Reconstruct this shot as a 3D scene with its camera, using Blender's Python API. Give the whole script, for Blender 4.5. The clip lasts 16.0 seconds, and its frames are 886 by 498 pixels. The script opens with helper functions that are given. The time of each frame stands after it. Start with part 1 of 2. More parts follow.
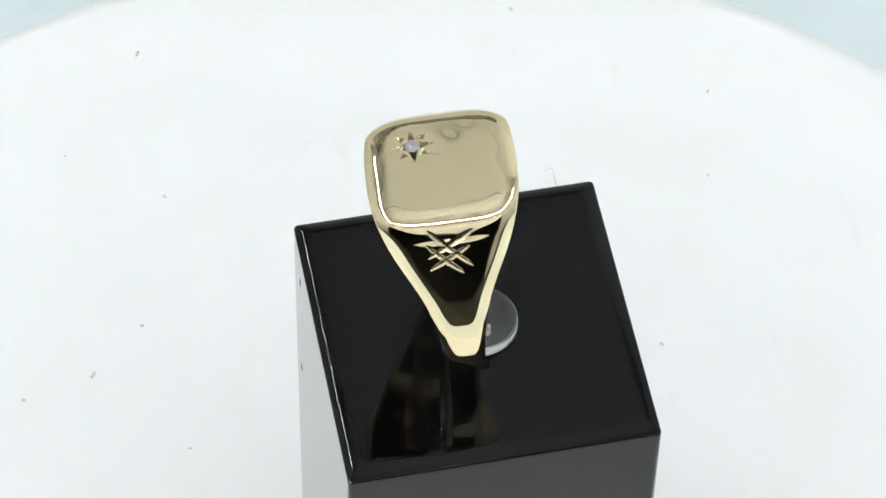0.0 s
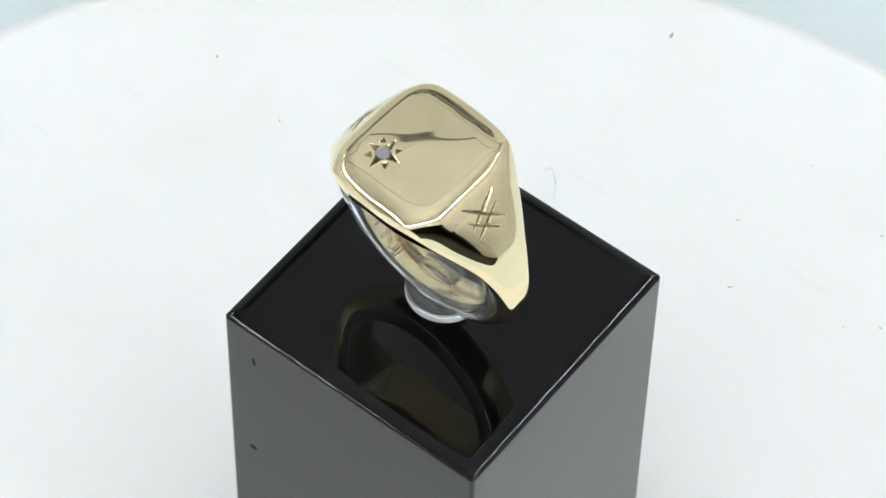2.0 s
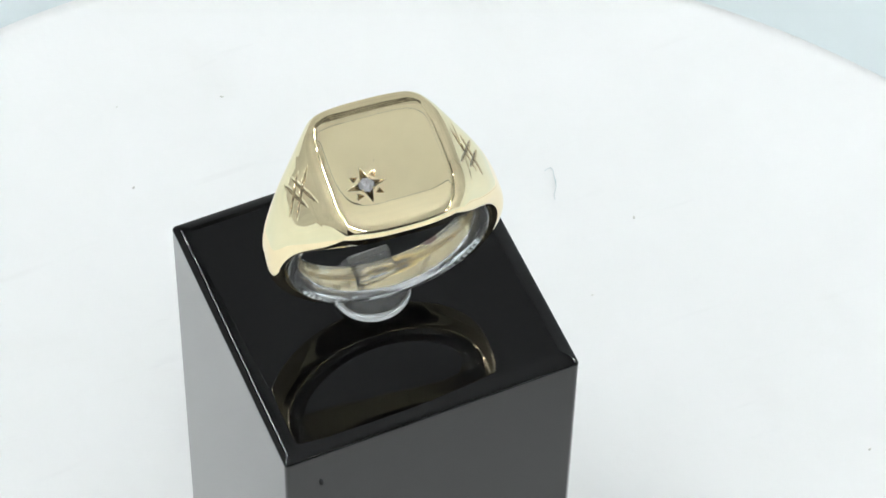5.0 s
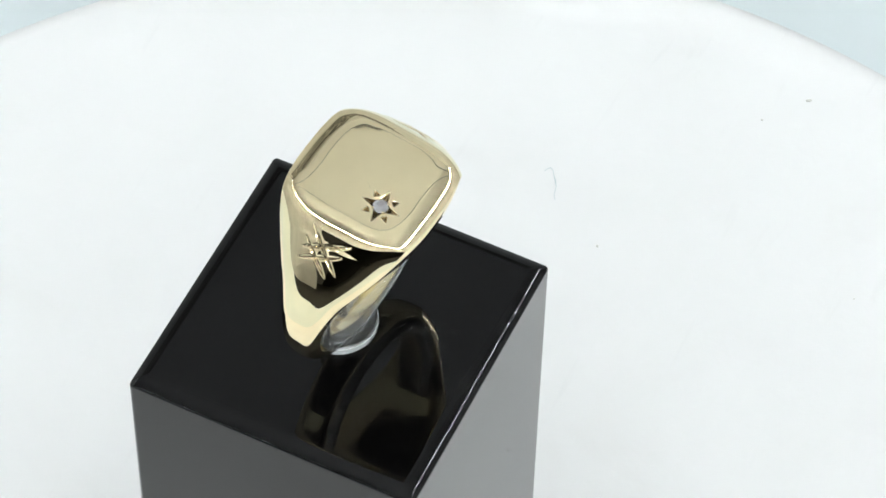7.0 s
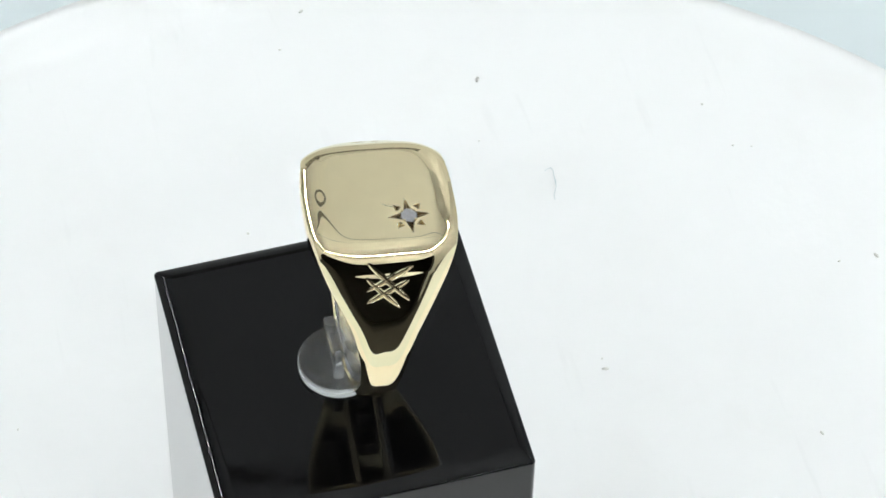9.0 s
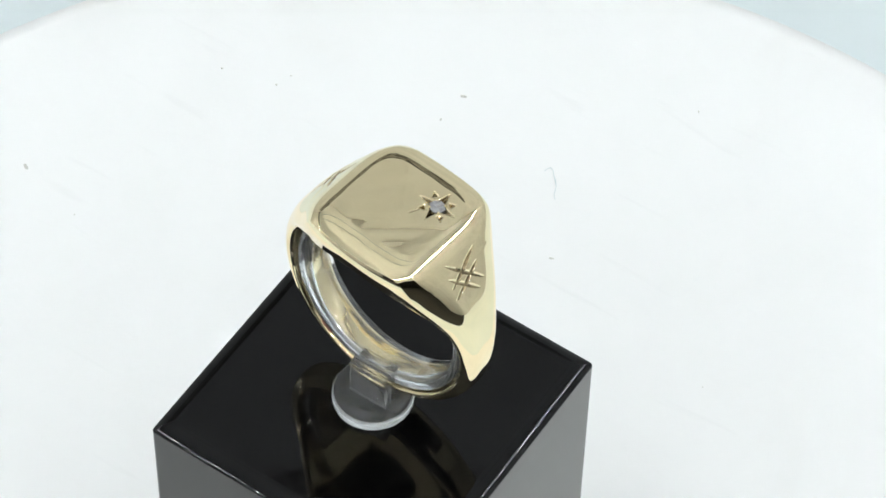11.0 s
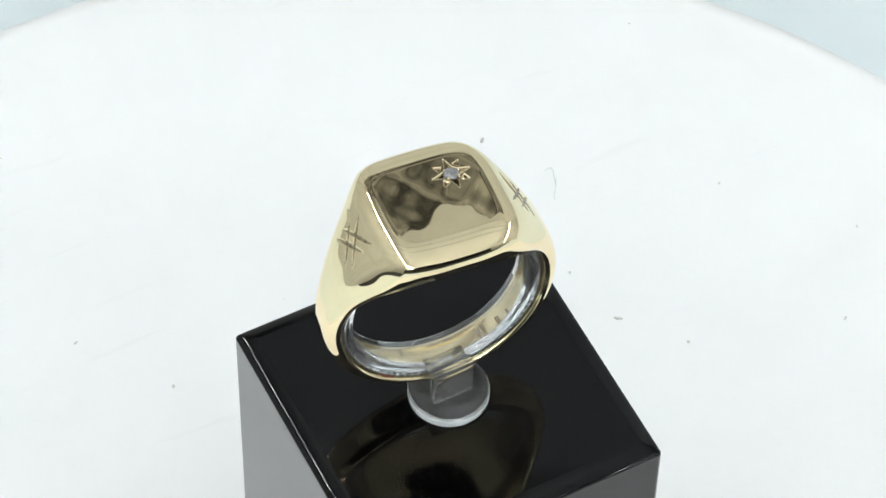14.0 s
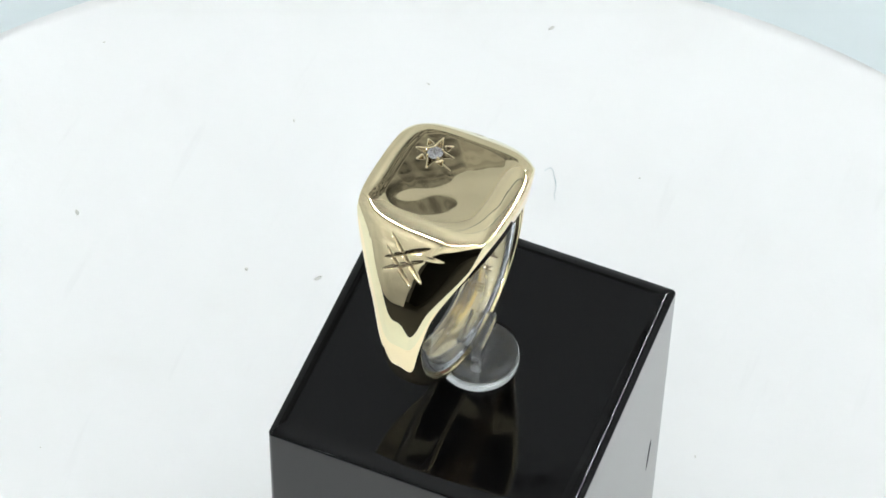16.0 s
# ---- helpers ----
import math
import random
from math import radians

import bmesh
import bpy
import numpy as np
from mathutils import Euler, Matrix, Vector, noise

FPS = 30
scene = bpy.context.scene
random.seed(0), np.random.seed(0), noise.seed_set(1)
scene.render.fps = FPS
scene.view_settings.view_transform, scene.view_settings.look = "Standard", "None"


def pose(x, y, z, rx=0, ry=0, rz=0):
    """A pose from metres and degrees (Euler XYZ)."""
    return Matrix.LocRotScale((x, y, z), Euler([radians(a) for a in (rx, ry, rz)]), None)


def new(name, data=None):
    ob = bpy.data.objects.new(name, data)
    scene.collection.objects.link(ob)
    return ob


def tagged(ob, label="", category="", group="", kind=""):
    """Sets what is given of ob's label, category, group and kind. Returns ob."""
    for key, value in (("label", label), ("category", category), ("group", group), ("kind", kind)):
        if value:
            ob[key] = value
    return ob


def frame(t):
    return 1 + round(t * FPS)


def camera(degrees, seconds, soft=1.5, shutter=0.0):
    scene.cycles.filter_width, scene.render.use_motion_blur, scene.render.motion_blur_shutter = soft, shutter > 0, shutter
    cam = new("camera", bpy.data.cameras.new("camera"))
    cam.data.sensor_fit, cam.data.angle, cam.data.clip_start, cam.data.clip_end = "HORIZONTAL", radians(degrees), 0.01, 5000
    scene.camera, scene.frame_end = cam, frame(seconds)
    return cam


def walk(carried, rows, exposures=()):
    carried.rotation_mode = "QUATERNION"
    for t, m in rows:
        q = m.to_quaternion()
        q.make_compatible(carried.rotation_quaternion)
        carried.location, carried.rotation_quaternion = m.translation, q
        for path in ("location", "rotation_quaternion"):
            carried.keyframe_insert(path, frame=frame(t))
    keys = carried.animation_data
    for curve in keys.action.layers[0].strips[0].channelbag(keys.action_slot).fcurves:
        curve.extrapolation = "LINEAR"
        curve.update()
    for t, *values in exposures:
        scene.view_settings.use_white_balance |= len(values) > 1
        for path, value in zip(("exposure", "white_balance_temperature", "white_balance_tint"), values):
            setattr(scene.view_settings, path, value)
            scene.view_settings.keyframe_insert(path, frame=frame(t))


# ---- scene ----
MM = 0.001
# turntable axis is the world's z axis; table top of the turntable at z = 0
TOP = 62 * MM                      # height of the display block
EYE = (0, -200.9 * MM, 298.28 * MM + TOP)
cam = camera(13.815, 16.0, soft=1.6)
VIEW = Matrix.Translation(EYE) @ pose(0, 0, 0, 0, 0, -0.935) @ pose(0, 0, 0, 35.443) @ pose(0, 0, 0, 0, 0, 1.411)
walk(cam, [(0, VIEW), (16, VIEW)], exposures=[(0, 0.0), (16, 0.0)])


def turn(t):
    """The turntable's angle at t seconds, in degrees: it turns evenly."""
    return 11.377 + 20.427 * t


# ---- world and lights ----
world = bpy.data.worlds.new("world")
scene.world = world
world.use_nodes = True
world.node_tree.nodes["Background"].inputs[0].default_value = (0.93, 0.97, 1.0, 1)
world.node_tree.nodes["Background"].inputs[1].default_value = 0.03
LED_POWER = 497.0


# ---- materials ----
def material(name, color, rough=0.5, metal=0.0, spec=0.5):
    m = bpy.data.materials.new(name)
    m.use_nodes = True
    b = m.node_tree.nodes["Principled BSDF"]
    b.inputs["Base Color"].default_value = (*color, 1)
    b.inputs["Roughness"].default_value = rough
    b.inputs["Metallic"].default_value = metal
    b.inputs["Specular IOR Level"].default_value = spec
    return m, m.node_tree.nodes, m.node_tree.links, b


def add_noise(nodes, links, scale, detail=3.0, distort=0.0, stretch=None):
    co = nodes.new("ShaderNodeTexCoord")
    n = nodes.new("ShaderNodeTexNoise")
    n.inputs["Scale"].default_value = scale
    n.inputs["Detail"].default_value = detail
    n.inputs["Distortion"].default_value = distort
    if stretch:
        mp = nodes.new("ShaderNodeMapping")
        mp.inputs["Scale"].default_value = stretch
        links.new(co.outputs["Object"], mp.inputs[0])
        links.new(mp.outputs[0], n.inputs[0])
    else:
        links.new(co.outputs["Object"], n.inputs[0])
    return n.outputs[0]


def ramp(nodes, links, src, stops):
    r = nodes.new("ShaderNodeValToRGB")
    while len(r.color_ramp.elements) < len(stops):
        r.color_ramp.elements.new(0.5)
    for e, (at, c) in zip(r.color_ramp.elements, stops):
        e.position = at
        e.color = (*c, 1) if len(c) == 3 else c
    links.new(src, r.inputs[0])
    return r.outputs[0]


def bump(nodes, links, b, src, strength, dist):
    n = nodes.new("ShaderNodeBump")
    n.inputs["Strength"].default_value = strength
    n.inputs["Distance"].default_value = dist
    links.new(src, n.inputs["Height"])
    links.new(n.outputs[0], b.inputs["Normal"])


def g3(v):
    return (v, v, v)


GOLD, nd, lk, bs = material("gold", (0.93, 0.80, 0.50), 0.06, 1.0)
lk.new(ramp(nd, lk, add_noise(nd, lk, 260), [(0.3, (0.92, 0.775, 0.49)), (0.7, (0.96, 0.82, 0.53))]), bs.inputs["Base Color"])
lk.new(ramp(nd, lk, add_noise(nd, lk, 900, 5), [(0.35, g3(0.01)), (0.75, g3(0.03))]), bs.inputs["Roughness"])
bump(nd, lk, bs, add_noise(nd, lk, 110, 0.0), 0.02, 0.0003)

GOLD_IN, nd, lk, bs = material("gold_inside", (0.93, 0.78, 0.47), 0.13, 1.0)
bump(nd, lk, bs, add_noise(nd, lk, 500, 3, 0, (0.2, 1, 1)), 0.3, 0.0002)

# darker gold for the engraved cuts: their dark reflections are put into the colour
GOLD_CUT_SHADE, nd, lk, bs = material("gold_cut_shade", (0.42, 0.33, 0.18), 0.22, 1.0)
lk.new(ramp(nd, lk, add_noise(nd, lk, 2600, 3), [(0.35, (0.12, 0.09, 0.055)), (0.65, (0.48, 0.38, 0.22))]), bs.inputs["Base Color"])

BLACK, nd, lk, bs = material("black_gloss", (0.006, 0.006, 0.007), 0.5, 0.0, 0.0)
# fine dust on the gloss
lk.new(ramp(nd, lk, add_noise(nd, lk, 1500, 3), [(0.35, (0.001, 0.001, 0.0012)), (0.56, (0.0016, 0.0015, 0.0016)), (0.76, (0.0055, 0.0053, 0.0053))]), bs.inputs["Base Color"])
# lacquer: a mirror coat that is faint seen straight on and strong at a glancing angle
coat = nd.new("ShaderNodeBsdfGlossy")
coat.inputs["Color"].default_value = (1, 1, 1, 1)
lk.new(ramp(nd, lk, add_noise(nd, lk, 420, 5), [(0.4, g3(0.03)), (0.8, g3(0.09))]), coat.inputs["Roughness"])
bump(nd, lk, coat, add_noise(nd, lk, 90, 2), 0.12, 0.0002)
facing = nd.new("ShaderNodeLayerWeight")
facing.inputs["Blend"].default_value = 0.5
power = nd.new("ShaderNodeMath")
power.operation = "POWER"
power.inputs[1].default_value = 4.4
lk.new(facing.outputs["Facing"], power.inputs[0])
share = nd.new("ShaderNodeMath")
share.operation = "MULTIPLY_ADD"
share.inputs[1].default_value, share.inputs[2].default_value = 0.98, 0.024
lk.new(power.outputs[0], share.inputs[0])
both = nd.new("ShaderNodeMixShader")
lk.new(share.outputs[0], both.inputs[0])
lk.new(bs.outputs[0], both.inputs[1])
lk.new(coat.outputs[0], both.inputs[2])
lk.new(both.outputs[0], nd["Material Output"].inputs["Surface"])

CLEAR, nd, lk, bs = material("clear_plastic", (0.98, 0.99, 1.0), 0.03, 0.0)
bs.inputs["Transmission Weight"].default_value = 0.955
bs.inputs["IOR"].default_value = 1.46
bump(nd, lk, bs, add_noise(nd, lk, 350, 3), 0.18, 0.0003)

STONE, nd, lk, bs = material("diamond", (0.93, 0.93, 0.97), 0.0, 0.0)
bs.inputs["Transmission Weight"].default_value = 0.78
bs.inputs["IOR"].default_value = 2.2

CLOTH, nd, lk, bs = material("white_card", (0.86, 0.87, 0.87), 0.75)
lk.new(ramp(nd, lk, add_noise(nd, lk, 55, 6, 0.6), [(0.22, (0.84, 0.843, 0.84)), (0.42, (0.863, 0.871, 0.873)), (0.8, (0.878, 0.886, 0.89))]), bs.inputs["Base Color"])
streak = ramp(nd, lk, add_noise(nd, lk, 420, 5, 0.3, (1, 0.12, 1)), [(0.26, g3(0.968)), (0.36, g3(1.0))])
mixer = nd.new("ShaderNodeMix")
mixer.data_type, mixer.blend_type = "RGBA", "MULTIPLY"
mixer.inputs["Factor"].default_value = 1.0
lk.new(bs.inputs["Base Color"].links[0].from_socket, mixer.inputs[6])
lk.new(streak, mixer.inputs[7])
lk.new(mixer.outputs[2], bs.inputs["Base Color"])
bump(nd, lk, bs, add_noise(nd, lk, 300, 4), 0.15, 0.0004)

RIM, nd, lk, bs = material("white_plastic", (0.82, 0.83, 0.84), 0.35)
bump(nd, lk, bs, add_noise(nd, lk, 200), 0.05, 0.0003)

TABLE, nd, lk, bs = material("pale_blue_sheet", (0.74, 0.84, 0.88), 0.6)
lk.new(ramp(nd, lk, add_noise(nd, lk, 12, 4), [(0.3, (0.74, 0.82, 0.845)), (0.7, (0.79, 0.86, 0.88))]), bs.inputs["Base Color"])
bump(nd, lk, bs, add_noise(nd, lk, 120), 0.1, 0.0005)

FABRIC, nd, lk, bs = material("tent_fabric", (0.82, 0.84, 0.85), 0.9)
lk.new(ramp(nd, lk, add_noise(nd, lk, 9, 5), [(0.3, (0.50, 0.51, 0.515)), (0.7, (0.62, 0.63, 0.635))]), bs.inputs["Base Color"])
bump(nd, lk, bs, add_noise(nd, lk, 25, 4), 0.5, 0.01)

GREY, nd, lk, bs = material("grey_fabric", (0.45, 0.46, 0.46), 0.9)
lk.new(ramp(nd, lk, add_noise(nd, lk, 14, 5), [(0.3, (0.88, 0.885, 0.885)), (0.7, (0.93, 0.935, 0.935))]), bs.inputs["Base Color"])
DARK, nd, lk, bs = material("dark_room", (0.016, 0.0155, 0.015), 0.9)
bump(nd, lk, bs, add_noise(nd, lk, 60, 4), 0.5, 0.004)
ROD, nd, lk, bs = material("grey_rod", (0.16, 0.157, 0.15), 0.5)
# mottled dark sheet, added only to show as smudges in the gold
DARK_REFLECTION, nd, lk, bs = material("dark_reflection", (0.12, 0.12, 0.115), 0.9)
lk.new(ramp(nd, lk, add_noise(nd, lk, 42, 6, 0.8), [(0.36, (0.015, 0.015, 0.015)), (0.66, (0.34, 0.33, 0.31))]), bs.inputs["Base Color"])
SPECK, nd, lk, bs = material("grey_dirt", (0.68, 0.68, 0.65), 0.9)
STAMP, nd, lk, bs = material("stamped_gold", (0.32, 0.24, 0.12), 0.4, 1.0)
# colour of a brown reflection on the band's inside, painted as a spot
BORE_REFLECTION, nd, lk, bs = material("brown_reflection", (0.16, 0.055, 0.025), 0.45)
SCUFF, nd, lk, bs = material("dull_scuff", (0.03, 0.03, 0.032), 0.85, 0.0, 0.1)
LENS_DUST, nd, lk, bs = material("blue_grey_lens_dust", (0.60, 0.67, 0.69), 0.8)
LED, nd, lk, bs = material("led", (1, 1, 1), 0.5)
bs.inputs["Emission Color"].default_value = (0.975, 1.0, 0.995, 1)
bs.inputs["Emission Strength"].default_value = LED_POWER
STRIP, nd, lk, bs = material("strip_board", (0.03, 0.03, 0.032), 0.6)


# ---- mesh helpers ----
def mesh_of(name, bm, mat, smooth=True):
    me = bpy.data.meshes.new(name)
    bmesh.ops.recalc_face_normals(bm, faces=bm.faces)
    bm.to_mesh(me)
    bm.free()
    if mat:
        me.materials.append(mat)
    if smooth:
        me.polygons.foreach_set("use_smooth", [True] * len(me.polygons))
    return me


def part(name, bm, mat, parent, label="", smooth=True):
    ob = new(name, mesh_of(name, bm, mat, smooth))
    ob.parent = parent
    return tagged(ob, label=label)


def box(bm, size, m=Matrix(), bevel=0.0, seg=2):
    tmp = bmesh.new()
    bmesh.ops.create_cube(tmp, size=1.0, matrix=m @ Matrix.Diagonal((*size, 1)))
    if bevel:
        bmesh.ops.bevel(tmp, geom=tmp.edges[:] + tmp.verts[:], offset=bevel, segments=seg, profile=0.5, affect="EDGES")
    me = bpy.data.meshes.new("tmp")
    tmp.to_mesh(me)
    tmp.free()
    bm.from_mesh(me)
    bpy.data.meshes.remove(me)
    return bm


def lathe(profile, n=96):
    """A solid of revolution about z from (r, z) pairs; r = 0 closes it."""
    bm = bmesh.new()
    rings = []
    for r, z in profile:
        if r < 1e-9:
            rings.append([bm.verts.new((0, 0, z))])
        else:
            rings.append([bm.verts.new((r * math.cos(2 * math.pi * i / n), r * math.sin(2 * math.pi * i / n), z)) for i in range(n)])
    for a, b in zip(rings, rings[1:]):
        for i in range(n):
            j = (i + 1) % n
            f = [a[i % len(a)], a[j % len(a)], b[j % len(b)], b[i % len(b)]]
            f = [v for q, v in enumerate(f) if v not in f[:q]]
            if len(f) > 2:
                bm.faces.new(f)
    return bm


def spline(xs, ys, x):
    """Smooth curve through the knots (Catmull-Rom)."""
    x = min(max(x, xs[0]), xs[-1])
    i = max(k for k in range(len(xs) - 1) if xs[k] <= x)
    h = xs[i + 1] - xs[i]

    def slope(k):
        if k == 0 or k == len(xs) - 1:
            return 0.0
        return (ys[k + 1] - ys[k - 1]) / (xs[k + 1] - xs[k - 1])
    u = (x - xs[i]) / h
    return ((2 * u ** 3 - 3 * u ** 2 + 1) * ys[i] + (u ** 3 - 2 * u ** 2 + u) * h * slope(i)
            + (3 * u ** 2 - 2 * u ** 3) * ys[i + 1] + (u ** 3 - u ** 2) * h * slope(i + 1))


# ---- the setting ----
def light_box():
    """White light tent round the turntable, open towards the camera, with LED strips under its top edges."""
    bm = bmesh.new()
    box(bm, (0.92, 0.67, 0.01), pose(0, 0.125, -0.035))
    ob = new("ground", mesh_of("ground", bm, TABLE, False))
    tagged(ob, "pale bluish white sheet under the turntable", "ground", kind="structure")
    for name, size, at in (("wall_back", (0.9, 0.01, 0.62), (0, 0.45, 0.28)),
                           ("wall_left", (0.01, 0.9, 0.62), (-0.45, 0.0, 0.28)),
                           ("wall_right", (0.01, 0.9, 0.62), (0.45, 0.0, 0.28)),
                           ("wall_front", (0.9, 0.01, 0.30), (0, -0.455, 0.44)),
                           ("ceiling", (0.92, 0.92, 0.01), (0, 0, 0.6))):
        bm = box(bmesh.new(), size, pose(*at))
        ob = new(name, mesh_of(name, bm, GREY if name == "ceiling" else FABRIC, False))
        tagged(ob, "white fabric of the light tent", "light tent", kind="structure")
    # the dim room beyond the open front; its darkness is put into the colour
    bm = box(bmesh.new(), (1.6, 0.01, 0.9), pose(0, -0.9, 0.2))
    box(bm, (1.6, 0.68, 0.01), pose(0, -0.555, -0.041))
    tagged(new("wall_room", mesh_of("wall_room", bm, DARK, False)), "dark room beyond the open front", "wall", kind="structure")


def reflection_sheet():
    """Unseen crumpled sheet, added in the upper back of the tent to darken the ring's reflections."""
    bm = bmesh.new()
    nx, nz = 90, 50
    rows = []
    for i in range(nx + 1):
        row = []
        x = -0.36 + 0.50 * i / nx
        lo = 0.34 + 0.02 * noise.noise((x * 9, 1.3, 0)) + 0.012 * noise.noise((x * 40, 2.3, 0))
        rise = min(max((0.02 - x) / 0.13, 0), 1)
        hi = 0.455 + 0.095 * rise * rise * (3 - 2 * rise) + 0.035 * noise.noise((x * 11, 7.3, 0)) + 0.012 * noise.noise((x * 45, 5.3, 0))
        for k in range(nz + 1):
            z = lo + (hi - lo) * k / nz
            y = 0.425 + 0.018 * noise.noise((x * 14, z * 9, 0.4)) + 0.008 * noise.noise((x * 40, z * 35, 3.4))
            row.append(bm.verts.new((x, y, z)))
        rows.append(row)
    for a, b in zip(rows, rows[1:]):
        for k in range(nz):
            bm.faces.new((a[k], a[k + 1], b[k + 1], b[k]))
    ext = bmesh.ops.extrude_face_region(bm, geom=bm.faces[:])
    for v in ext["geom"]:
        if isinstance(v, bmesh.types.BMVert):
            v.co.y += 0.002
    ob = new("curtain", mesh_of("curtain", bm, DARK_REFLECTION))
    tagged(ob, "unseen crumpled dark sheet added for the ring's reflections", "curtain", kind="structure")


def reflection_rod(y, bow):
    """Thin bent rod under the tent's roof, unseen, added to reflect as dark lines in the ring."""
    bm = bmesh.new()
    rows = []
    for i in range(41):
        u = i / 20 - 1
        c = Vector((0.44 * u, y + bow * u * u, 0.588 - 0.01 * u * u))
        rows.append([bm.verts.new(c + Vector((0, 0.0023 * math.cos(q * math.pi / 3), 0.0023 * math.sin(q * math.pi / 3)))) for q in range(6)])
    for a, b in zip(rows, rows[1:]):
        for q in range(6):
            bm.faces.new((a[q], a[(q + 1) % 6], b[(q + 1) % 6], b[q]))
    ob = new("reflection_rod", mesh_of("reflection_rod", bm, ROD))
    tagged(ob, "unseen thin bent rod added for dark reflected lines", "rod", "rods of the tent roof", "structure")


def led_strip(m, length, count):
    root = tagged(new("led_strip"), "LED light strip with a row of small white diodes", "light strip", "LED strips of the light tent")
    root.matrix_basis = m
    part("board", box(bmesh.new(), (length + 0.03, 0.045, 0.003), pose(0, 0, 0.0016)), STRIP, root, smooth=False)
    me = mesh_of("diode", box(bmesh.new(), (0.0025, 0.0025, 0.0006)), LED, False)
    for i in range(count):
        ob = new("diode", me)
        ob.parent = root
        ob.matrix_basis = pose((i - (count - 1) / 2) * length / count, 0, -0.0003)
    return root


light_box()
reflection_sheet()
reflection_rod(0.20, 0.05)
reflection_rod(0.31, -0.05)
led_strip(pose(0, -0.38, 0.46, 40), 0.77, 120)
led_strip(pose(-0.38, 0, 0.46, 0, -40) @ pose(0, 0, 0, 0, 0, 90), 0.77, 120)
led_strip(pose(0.38, 0, 0.46, 0, 40) @ pose(0, 0, 0, 0, 0, 90), 0.77, 120)


# ---- turntable ----
def turntable():
    root = tagged(new("turntable"), "round white turntable covered with scuffed white card", "turntable")
    part("base", lathe([(0, -0.030), (0.085, -0.030), (0.0855, -0.029), (0.0855, -0.012), (0, -0.012)]), RIM, root)
    n, rings = 240, 60
    bm = bmesh.new()
    R0 = 0.1022
    rows = []
    for i in range(rings + 1):
        r = R0 * i / rings
        row = []
        for j in range(n if i else 1):
            a = 2 * math.pi * j / n
            # the card is a little uneven and lifts in one place near its rim
            da = (math.degrees(a) - LIFT_AT + 180) % 360 - 180
            lift = math.exp(-(da / 17) ** 2) * (math.exp(-((r - 0.1005) / 0.0025) ** 2) * 1.2 - 0.7 * math.exp(-((r - 0.096) / 0.0025) ** 2)) * MM
            wob = 1 + 0.006 * math.sin(2 * a + 0.7) * (r / R0) ** 2 + 0.003 * math.sin(5 * a + 2) * (r / R0) ** 2
            row.append(bm.verts.new((r * wob * math.cos(a), r * wob * math.sin(a), lift)))
        rows.append(row)
    rows.append([bm.verts.new((v.co.x * 1.002, v.co.y * 1.002, v.co.z - 0.0008)) for v in rows[-1]])
    rows.append([bm.verts.new((v.co.x * 0.998, v.co.y * 0.998, -0.0119)) for v in rows[-2]])
    for a, b in zip(rows, rows[1:]):
        for j in range(n):
            f = [a[j % len(a)], a[(j + 1) % n % len(a)], b[(j + 1) % n], b[j]]
            f = [v for q, v in enumerate(f) if v not in f[:q]]
            bm.faces.new(f)
    part("plate", bm, CLOTH, root, "white card cover with faint scuffs")
    # crumbs and dark specks stuck to the card
    rnd = random.Random(5)
    bm = bmesh.new()
    for i in range(46):
        a, r = rnd.uniform(0, 2 * math.pi), 0.098 * math.sqrt(rnd.uniform(0.06, 0.95))
        s = rnd.choice((0.1, 0.13, 0.17, 0.25)) * MM
        tmp = bmesh.ops.create_icosphere(bm, subdivisions=1, radius=1.0, matrix=pose(r * math.cos(a), r * math.sin(a), 0.02 * MM, 0, 0, rnd.uniform(0, 360)) @ Matrix.Diagonal((s * rnd.uniform(1, 2.6), s, s * 0.2, 1)))
    tagged(part("specks", bm, SPECK, root, "tiny grey specks of dirt"), kind="stuff")
    return root


LIFT_AT = 281.0


# ---- display stand ----
LIP = 0.3 * MM


def block_mesh():
    """Square block with close-rounded upright edges and softly rolled top edges."""
    hx, hy, corner = 15.45, 15.55, 0.45
    top, wide, tight, meet = LIP / MM, 3.0, 0.3, math.radians(36)
    levels = [(0.25, -TOP / MM), (0.0, -TOP / MM + 0.25), (0.0, top - 1.1)]
    for q in range(7):
        a = math.pi / 2 + (meet - math.pi / 2) * q / 6
        levels.append((tight * (1 - math.sin(a)), top - wide * (1 - math.cos(meet)) - tight * (math.cos(meet) - math.cos(a))))
    for q in range(1, 15):
        a = meet * (1 - q / 14)
        levels.append((tight * (1 - math.sin(meet)) + wide * (math.sin(meet) - math.sin(a)), top - wide * (1 - math.cos(a))))
    bm = bmesh.new()
    rings = []
    for inset, z in levels:
        ring = []
        for sx, sy, start in ((1, 1, 0), (-1, 1, 90), (-1, -1, 180), (1, -1, 270)):
            for q in range(7):
                a = math.radians(start + 15 * q)
                ring.append(bm.verts.new(((sx * (hx - inset - corner) + corner * math.cos(a)) * MM, (sy * (hy - inset - corner) + corner * math.sin(a)) * MM, z * MM)))
        rings.append(ring)
    n = len(rings[0])
    for a, b in zip(rings, rings[1:]):
        for q in range(n):
            bm.faces.new((a[q], a[(q + 1) % n], b[(q + 1) % n], b[q]))
    bm.faces.new(rings[0])
    bm.faces.new(rings[-1])
    return bm


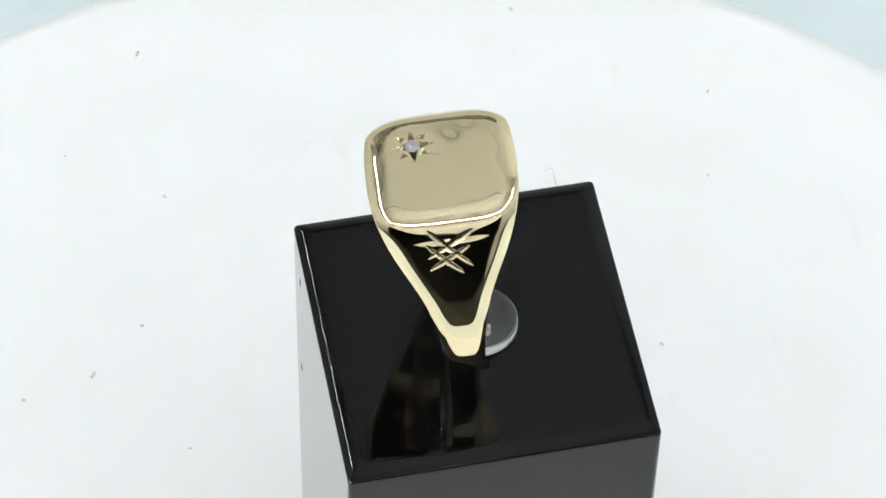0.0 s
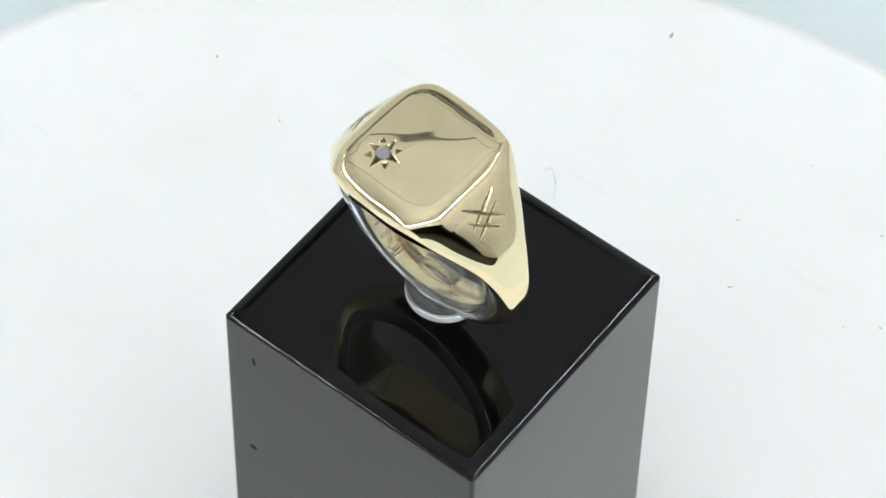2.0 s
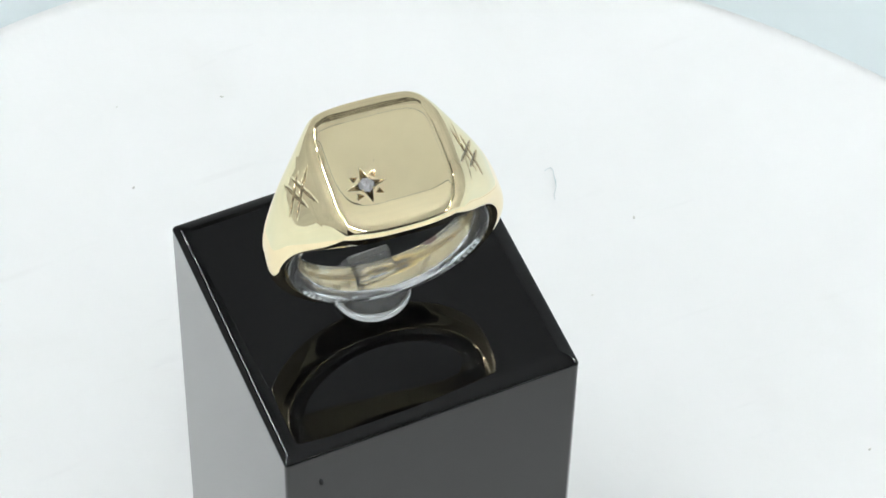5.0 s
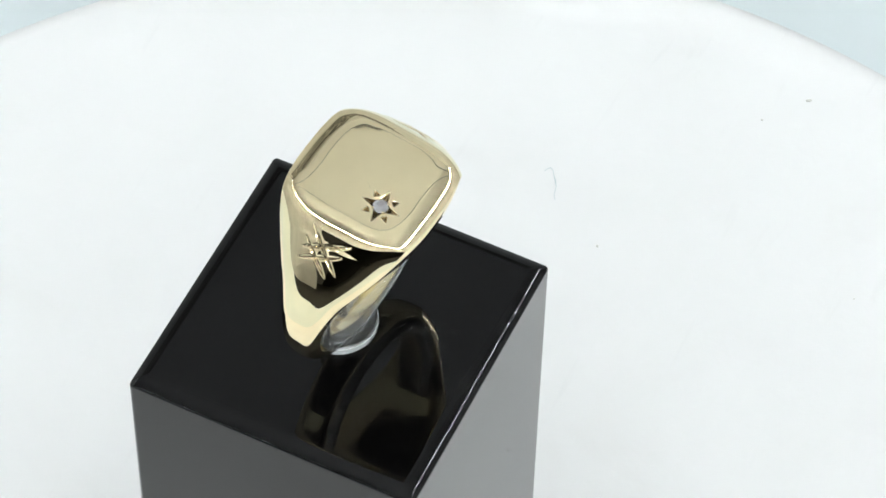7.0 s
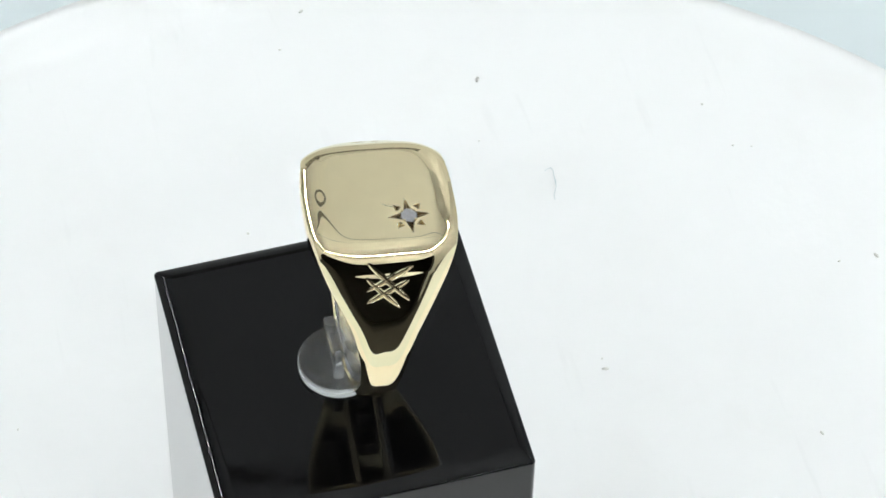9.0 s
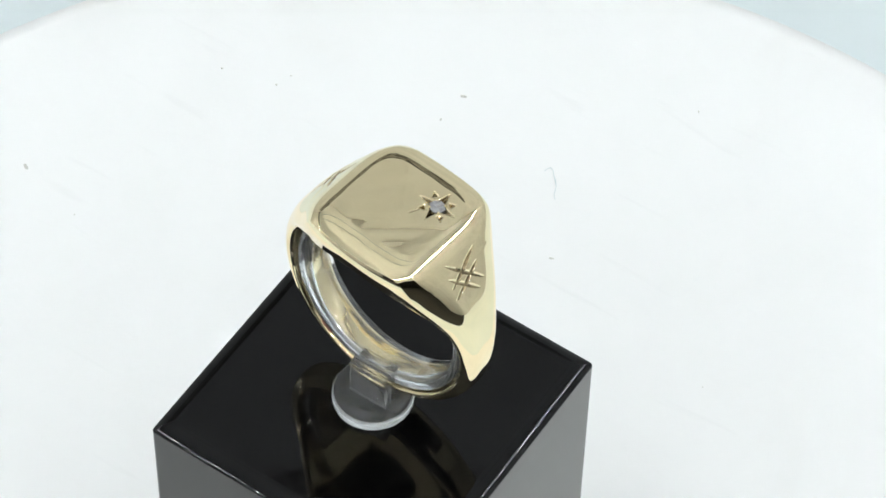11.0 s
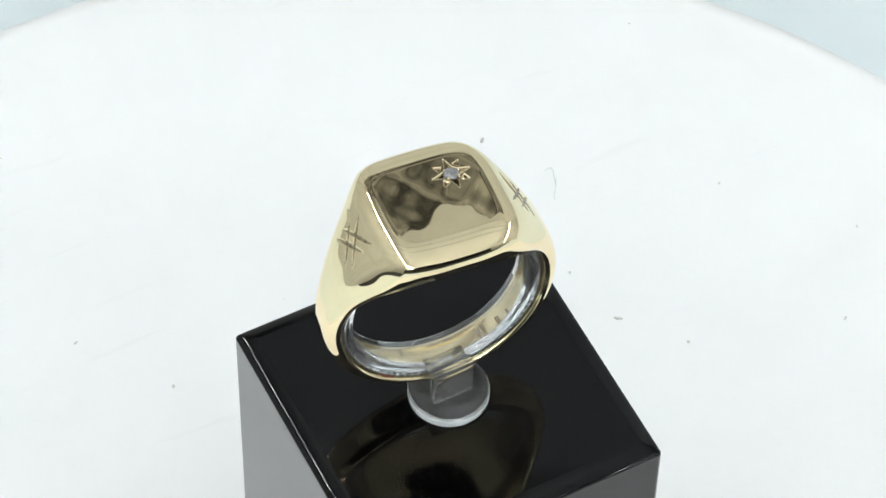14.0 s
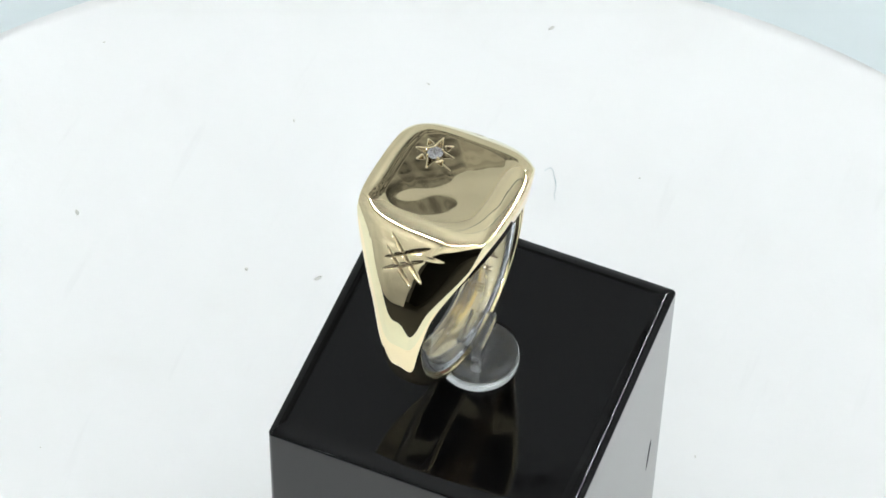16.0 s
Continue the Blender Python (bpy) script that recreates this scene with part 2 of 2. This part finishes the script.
def ring_stand():
    root = tagged(new("ring_stand"), "glossy black square display block with a clear plastic ring clip", "ring stand")
    block = part("block", block_mesh(), BLACK, root, "polished black acrylic block with rounded edges")
    # only the rounded edges are smooth
    for p in block.data.polygons:
        p.use_smooth = p.area < 2e-4
    # dull chips on the sides
    for x, y, z, rz, w, h in ((-15.46, 11.9, -5.2, 90, 0.45, 1.3), (-15.46, 12.5, -21.6, 90, 0.95, 0.8), (15.46, 11.6, -25.2, 90, 0.4, 5.2)):
        bm = bmesh.new()
        bmesh.ops.create_icosphere(bm, subdivisions=2, radius=0.5, matrix=Matrix.Diagonal((w * MM, 0.06 * MM, h * MM, 1)))
        ob = part("chip", bm, SCUFF, root, "dull chip in the gloss")
        ob.matrix_basis = pose(x * MM, y * MM, z * MM, 0, 8, rz)
    clip = part("clip_base", lathe([(0, 0.02 * MM), (4.0 * MM, 0.02 * MM), (4.03 * MM, 0.1 * MM), (4.0 * MM, 0.7 * MM), (3.9 * MM, 0.8 * MM), (3.5 * MM, 0.85 * MM), (3.35 * MM, 0.55 * MM), (0, 0.55 * MM)], 64), CLEAR, root, "round clear plastic foot")
    clip.matrix_basis = pose(0.3 * MM, 0.1 * MM, LIP + 0.01 * MM)
    bm = box(bmesh.new(), (1.1 * MM, 4.3 * MM, 4.9 * MM), pose(0.75 * MM, 0.1 * MM, LIP + 2.95 * MM), 0.2 * MM)
    box(bm, (1.7 * MM, 4.3 * MM, 0.7 * MM), pose(-0.6 * MM, 0.1 * MM, LIP + 4.2 * MM), 0.15 * MM)
    part("clip_post", bm, CLEAR, root, "flat clear plastic post")
    # open loop that lies inside the ring
    bm = bmesh.new()
    rows = []
    n = 64
    for i in range(n + 1):
        a = math.radians(-128 + 256 * i / n)
        e = min(1, (1 - abs(2 * i / n - 1)) * 12 + 0.35)
        rows.append([bm.verts.new((x * MM, r * math.sin(a) * MM, -r * math.cos(a) * MM)) for x, r in
                     ((-2.1, 10.05), (1.45, 10.05), (1.6, 9.85), (1.45, 10.05 - 1.0 * e), (-2.1, 10.05 - 1.0 * e), (-2.25, 9.8))])
    for a, b in zip(rows, rows[1:]):
        for q in range(6):
            bm.faces.new((a[q], a[(q + 1) % 6], b[(q + 1) % 6], b[q]))
    bm.faces.new(rows[0])
    bm.faces.new(rows[-1])
    loop = part("clip_loop", bm, CLEAR, root, "open clear plastic loop inside the ring")
    loop.matrix_basis = RING_POSE
    return root


# ring centre in the block's space; it leans a little and is turned a little on its clip
RING_POSE = pose(-2.45 * MM, -0.02 * MM, 14.2 * MM, 0, 0, -5.5) @ pose(0, 0, 0, 0, -5.9, 0) @ pose(0, 0, 0, -1.3)
HEAD = 13.1       # height of the flat face above the ring's centre, mm
BORE = 10.25
STAR = (-2.35, 2.45)


def smooth_table(values, step, sigma=3.5):
    """An even curve over 0 to 180 degrees, with its kinks smoothed away."""
    n = int(3 * sigma / step)
    kernel = np.exp(-0.5 * (np.arange(-n, n + 1) * step / sigma) ** 2)
    padded = np.concatenate([values[n:0:-1], values, values[-2:-n - 2:-1]])
    return np.convolve(padded, kernel / kernel.sum(), mode="valid")


def curve(xs, ys, a):
    """spline() for an array, smoothed."""
    table = np.linspace(0, 180, 3601)
    return np.interp(a, table, smooth_table(np.array([spline(xs, ys, v) for v in table]), 0.05))


def shank(a):
    """Radius of the band's ridge, without the face: straight shoulders that run into a round band."""
    table = np.linspace(0, 180, 3601)
    rad = np.radians(table)
    line = (HEAD + 1.45 * 6.25) / (np.cos(rad).clip(0.1) + 1.45 * np.abs(np.sin(rad)))
    low = curve((0, 28, 34, 46, 66, 90, 130, 180), (16.6, 14.17, 13.5, 12.74, 12.05, 11.85, 11.6, 11.5), table)
    mix = np.clip((table - 28) / 20, 0, 1)
    mix = mix * mix * (3 - 2 * mix)
    return np.interp(a, table, smooth_table(line * (1 - mix) + low * mix, 0.05, 1.8))


def soft_min(a, b, k):
    """The lesser of two heights, rounded only near the crease."""
    h = np.clip(k - np.abs(a - b), 0, None) / k
    return np.minimum(a, b) - h * h * k / 4


def groove(px, py, x0, y0, x1, y1, width, depth):
    """Depth of a V cut along a line, tapering to its ends."""
    dx, dy = x1 - x0, y1 - y0
    ln = math.hypot(dx, dy)
    u = ((px - x0) * dx + (py - y0) * dy) / ln / ln
    v = np.abs((px - x0) * dy - (py - y0) * dx) / ln
    w = width * np.sqrt(np.clip(1 - (2 * u - 1) ** 2, 0, 1)) + 1e-6
    return depth * np.clip(1 - v / w, 0, 1) * (w / width)


def half_width(a):
    return curve((0, 12, 24, 38, 52, 66, 90, 130, 180), (7.05, 6.98, 6.5, 5.42, 4.08, 2.95, 2.05, 1.75, 1.7), np.abs(a))


def ring_outer(A, S):
    """Radius of the outer surface: A degrees from the top, S from -1 to 1 across, in mm."""
    aa, rad = np.abs(A), np.radians(A)
    X = half_width(A) * S
    r = shank(aa)
    r = r - 0.009 * X * X * np.clip(1 - aa / 70, 0, 1)
    r = r - curve((0, 24, 40, 60, 90, 180), (1.3, 1.3, 1.6, 1.2, 0.9, 0.8), aa) * np.abs(S) ** (4.6 - 1.0 * np.tanh((aa - 33) / 9))
    c = np.cos(rad).clip(0.3)
    y = np.tan(np.clip(rad, -1.2, 1.2)) * HEAD
    side = (HEAD + 1.15 * (7.02 - 0.018 * y * y - np.abs(X))) / c
    r = np.where(aa < 62, soft_min(r, side + (np.clip(aa - 20, 0, None) / 9) ** 2, 1.5), r)
    # the face is very slightly domed and hand-polished
    wave = 0.010 * np.sin(0.75 * X + 0.5 * y + 0.4) + 0.006 * np.sin(1.0 * y - 0.7 * X + 1.1) + 0.0012 * np.sin(1.9 * X + 2.3 * y)
    # and rolls over softly towards its edge
    d = 6.9 * ((np.abs(X) / 6.9) ** 5 + (np.abs(y) / 7.4) ** 5) ** 0.2
    roll = 0.10 * np.clip(d - 4.5, 0, 2.8) ** 2 + 0.56 * np.clip(d - 7.3, 0, 0.9)
    flat = (HEAD - 0.0012 * (X * X + y * y) + wave - roll) / c
    r = np.where(aa < 62, soft_min(r, flat, 1.2), r)
    return X, r, y


def ring_cuts(X, A, r, y):
    """Depth of the star setting in the face and of the crossed lines on the shoulders."""
    d = np.zeros_like(r)
    px, py = X - STAR[0], y - STAR[1]
    rho = np.hypot(px, py)
    d = np.maximum(d, 0.35 * np.clip((0.78 - rho) / 0.12, 0, 1))
    for i in range(8):
        t = math.radians(45 * i + 3)
        u, v = px * math.cos(t) + py * math.sin(t), np.abs(-px * math.sin(t) + py * math.cos(t))
        r0, r1, w = (0.66, 2.0, 0.42) if i % 2 == 0 else (1.15, 1.85, 0.36)
        hw = w * np.clip((r1 - u) / (r1 - r0), 0, 1) + 1e-6
        cut = 0.5 * np.clip(1 - v / hw, 0, 1) * (hw / w) ** 0.7
        d = np.maximum(d, np.where((u > r0) & (u < r1), cut, 0))
    d = np.maximum(d, groove(px, py, 1.0, -0.9, 2.5, -1.5, 0.07, 0.02))
    d = np.where(np.abs(A) < 23, d, 0)
    q = (np.abs(A) - 24) * 0.215          # mm down the shoulder from the face
    hatch = ((-2.2, 3.5, 2.2, 1.5), (-2.2, 4.6, 1.8, 2.7), (-2.0, 1.2, 1.9, 4.6), (-2.2, 2.4, 1.0, 5.2))
    for lines, side in ((hatch, -1), ([(-x0, q0, -x1, q1) for x0, q0, x1, q1 in hatch], 1)):
        for x0, q0, x1, q1 in lines:
            g = groove(X, q, x0, q0, x1, q1, 0.26, 0.14)
            d = np.maximum(d, np.where((A * side > 24) & (A * side < 62), g, 0))
    return d


def signet_ring():
    root = tagged(new("signet_ring"), "polished yellow gold signet ring with a cushion face", "ring")
    steps, across = 720, 220
    u = np.arange(steps) / steps * 2 - 1
    ang = 180 * (0.38 * u + 0.62 * np.sign(u) * np.abs(u) ** 3)      # finer at the head
    s = np.linspace(-1, 1, across + 1)
    s = 0.75 * s + 0.25 * np.sin(s * math.pi / 2)
    A, S = np.meshgrid(ang, s, indexing="ij")
    X, r, y = ring_outer(A, S)
    cut = ring_cuts(X, A, r, y)
    r = r - cut / np.cos(np.radians(A)).clip(0.5)
    w = half_width(ang)
    edge = r[:, -1]
    mid = edge * 0.5 + BORE * 0.5
    cols_x = [w, w - 0.08, w - 0.35, w * 0.33 - 0.1, -w * 0.33 + 0.1, -w + 0.35, -w + 0.08, -w]
    cols_r = [mid, BORE + 0.10 + 0 * w, BORE + 0 * w, BORE - 0.06 + 0 * w, BORE - 0.06 + 0 * w, BORE + 0 * w, BORE + 0.10 + 0 * w, mid]
    X = np.concatenate([X, np.stack(cols_x, 1)], 1)
    r = np.concatenate([r, np.stack(cols_r, 1)], 1)
    rad = np.radians(ang)[:, None]
    n = X.shape[1]
    co = np.stack([X, r * np.sin(rad), r * np.cos(rad)], 2).reshape(-1, 3) * MM
    i, j = np.meshgrid(np.arange(steps), np.arange(n), indexing="ij")
    i2, j2 = (i + 1) % steps, (j + 1) % n
    quads = np.stack([i * n + j, i * n + j2, i2 * n + j2, i2 * n + j], 2).reshape(-1, 4)
    me = bpy.data.meshes.new("band")
    me.from_pydata(co.tolist(), [], quads[:, ::-1].tolist())
    me.materials.append(GOLD)
    me.materials.append(GOLD_IN)
    me.materials.append(GOLD_CUT_SHADE)
    slot = ((j > across + 1) & (j < n - 3)).astype(np.int32)
    slot[:, :across][(cut[:, :-1] > 0.04) & (cut[:, 1:] > 0.04)] = 2
    me.polygons.foreach_set("material_index", slot.reshape(-1))
    me.polygons.foreach_set("use_smooth", [True] * len(me.polygons))
    band = new("band", me)
    band.parent = root
    tagged(band, "yellow gold band widening to a flat cushion face with a star cut")
    diamond(root)
    hallmarks(root)
    return root


def on_bore(x, a, lift=0.02):
    """A place on the inside of the band: text runs round the band and stands with its feet to +x."""
    c, sn = math.cos(math.radians(a)), math.sin(math.radians(a))
    m = Matrix(((0, -1, 0), (-c, 0, -sn), (sn, 0, -c))).to_4x4()
    r = BORE - 0.06 - lift
    return Matrix.Translation((x * MM, r * sn * MM, r * c * MM)) @ m


def hallmarks(root):
    """Stamped letter, worn stamps that cannot be read, and a brown reflection put in as a coloured spot inside the
    band.
    """
    data = bpy.data.curves.new("letter", "FONT")
    data.body, data.size, data.align_x, data.align_y = "R", 1.25 * MM, "CENTER", "CENTER"
    data.extrude = 0.015 * MM
    tmp = new("letter_source", data)
    me = bpy.data.meshes.new_from_object(tmp.evaluated_get(bpy.context.evaluated_depsgraph_get()))
    bpy.data.objects.remove(tmp)
    me.materials.clear()
    me.materials.append(STAMP)
    ob = new("stamped_letter", me)
    ob.parent = root
    ob.matrix_basis = on_bore(-0.3, 138.6)
    tagged(ob, "stamped letter inside the band")
    for x, a, w, h in ((-0.2, 131.2, 0.22, 0.9), (-0.2, 129.8, 0.5, 0.2), (-0.6, 150.5, 0.2, 0.9), (-0.6, 152.5, 0.2, 0.9), (-0.6, 148.5, 0.2, 0.9), (0.2, 113, 0.2, 0.8), (0.2, 116, 0.25, 0.8), (0.1, 119, 0.5, 0.25)):
        ob = part("worn_stamp", box(bmesh.new(), (w * MM, h * MM, 0.03 * MM)), STAMP, root, smooth=False)
        ob.matrix_basis = on_bore(x, a)
    bm = bmesh.new()
    bmesh.ops.create_icosphere(bm, subdivisions=3, radius=1.0, matrix=Matrix.Diagonal((0.95 * MM, 0.32 * MM, 0.07 * MM, 1)))
    for v in bm.verts:
        v.co.y += 0.18 * MM * noise.noise(Vector(v.co) * 1900)
    ob = part("reflection_spot", bm, BORE_REFLECTION, root, "reddish brown reflection, put in as a coloured spot")
    ob.matrix_basis = on_bore(1.3, -146, 0.0)


def diamond(root):
    """The small round stone in the star cut."""
    bm = lathe([(0, -0.42 * MM), (0.78 * MM, -0.06 * MM), (0.78 * MM, -0.02 * MM), (0.45 * MM, 0.16 * MM), (0, 0.16 * MM)], 8)
    ob = part("diamond", bm, STONE, root, "small round clear diamond", smooth=False)
    ob.matrix_basis = pose(STAR[0] * MM, STAR[1] * MM, HEAD * MM, 0, 0, 10)
    for k in range(4):
        bm = bmesh.new()
        bmesh.ops.create_icosphere(bm, subdivisions=2, radius=0.13 * MM)
        ob = part("bead", bm, GOLD, root, "tiny gold setting bead")
        t = math.radians(45 + 90 * k + 3)
        ob.matrix_basis = pose((STAR[0] + 0.74 * math.cos(t)) * MM, (STAR[1] + 0.74 * math.sin(t)) * MM, (HEAD + 0.01) * MM)


# ---- lens dust, built as a still fibre just over the card ----
def fibre():
    bm = bmesh.new()
    pts = [(-0.95, 1.2), (-0.7, 1.35), (-0.25, 1.7), (0.05, 1.2), (0.1, 0.6), (0.26, -0.1), (0.32, -0.6), (0.4, -1.2), (0.25, -1.9), (0.1, -2.5), (0.22, -3.2)]
    rows = []
    for i in range(41):
        u = i / 40 * (len(pts) - 1)
        k = min(int(u), len(pts) - 2)
        f = u - k
        x = pts[k][0] * (1 - f) + pts[k + 1][0] * f
        y = pts[k][1] * (1 - f) + pts[k + 1][1] * f
        w = 0.05 + 0.06 * math.exp(-((y + 0.4) / 0.45) ** 2) + 0.05 * math.exp(-((x + 0.95) / 0.2) ** 2)
        rows.append([bm.verts.new(((x + w * math.cos(q * 2.094)) * MM, y * MM, (0.12 + w * math.sin(q * 2.094)) * MM)) for q in range(3)])
    for a, b in zip(rows, rows[1:]):
        for q in range(3):
            bm.faces.new((a[q], a[(q + 1) % 3], b[(q + 1) % 3], b[q]))
    ob = new("fibre", mesh_of("fibre", bm, LENS_DUST))
    ob.matrix_basis = pose(17.6 * MM, 66.2 * MM, 0.05 * MM)
    tagged(ob, "short curled blue-grey lens dust, built as a still fibre", "fibre")


TABLE_THING = turntable()
STAND = ring_stand()
RING = signet_ring()
fibre()


def motions():
    times = [0.5 * i for i in range(33)]
    on_table = Matrix.Translation((6.873 * MM, 0.786 * MM, TOP))
    walk(TABLE_THING, [(t, pose(0, 0, 0, 0, 0, turn(t))) for t in times])
    walk(STAND, [(t, pose(0, 0, 0, 0, 0, turn(t)) @ on_table) for t in times])
    walk(RING, [(t, pose(0, 0, 0, 0, 0, turn(t)) @ on_table @ RING_POSE) for t in times])


motions()
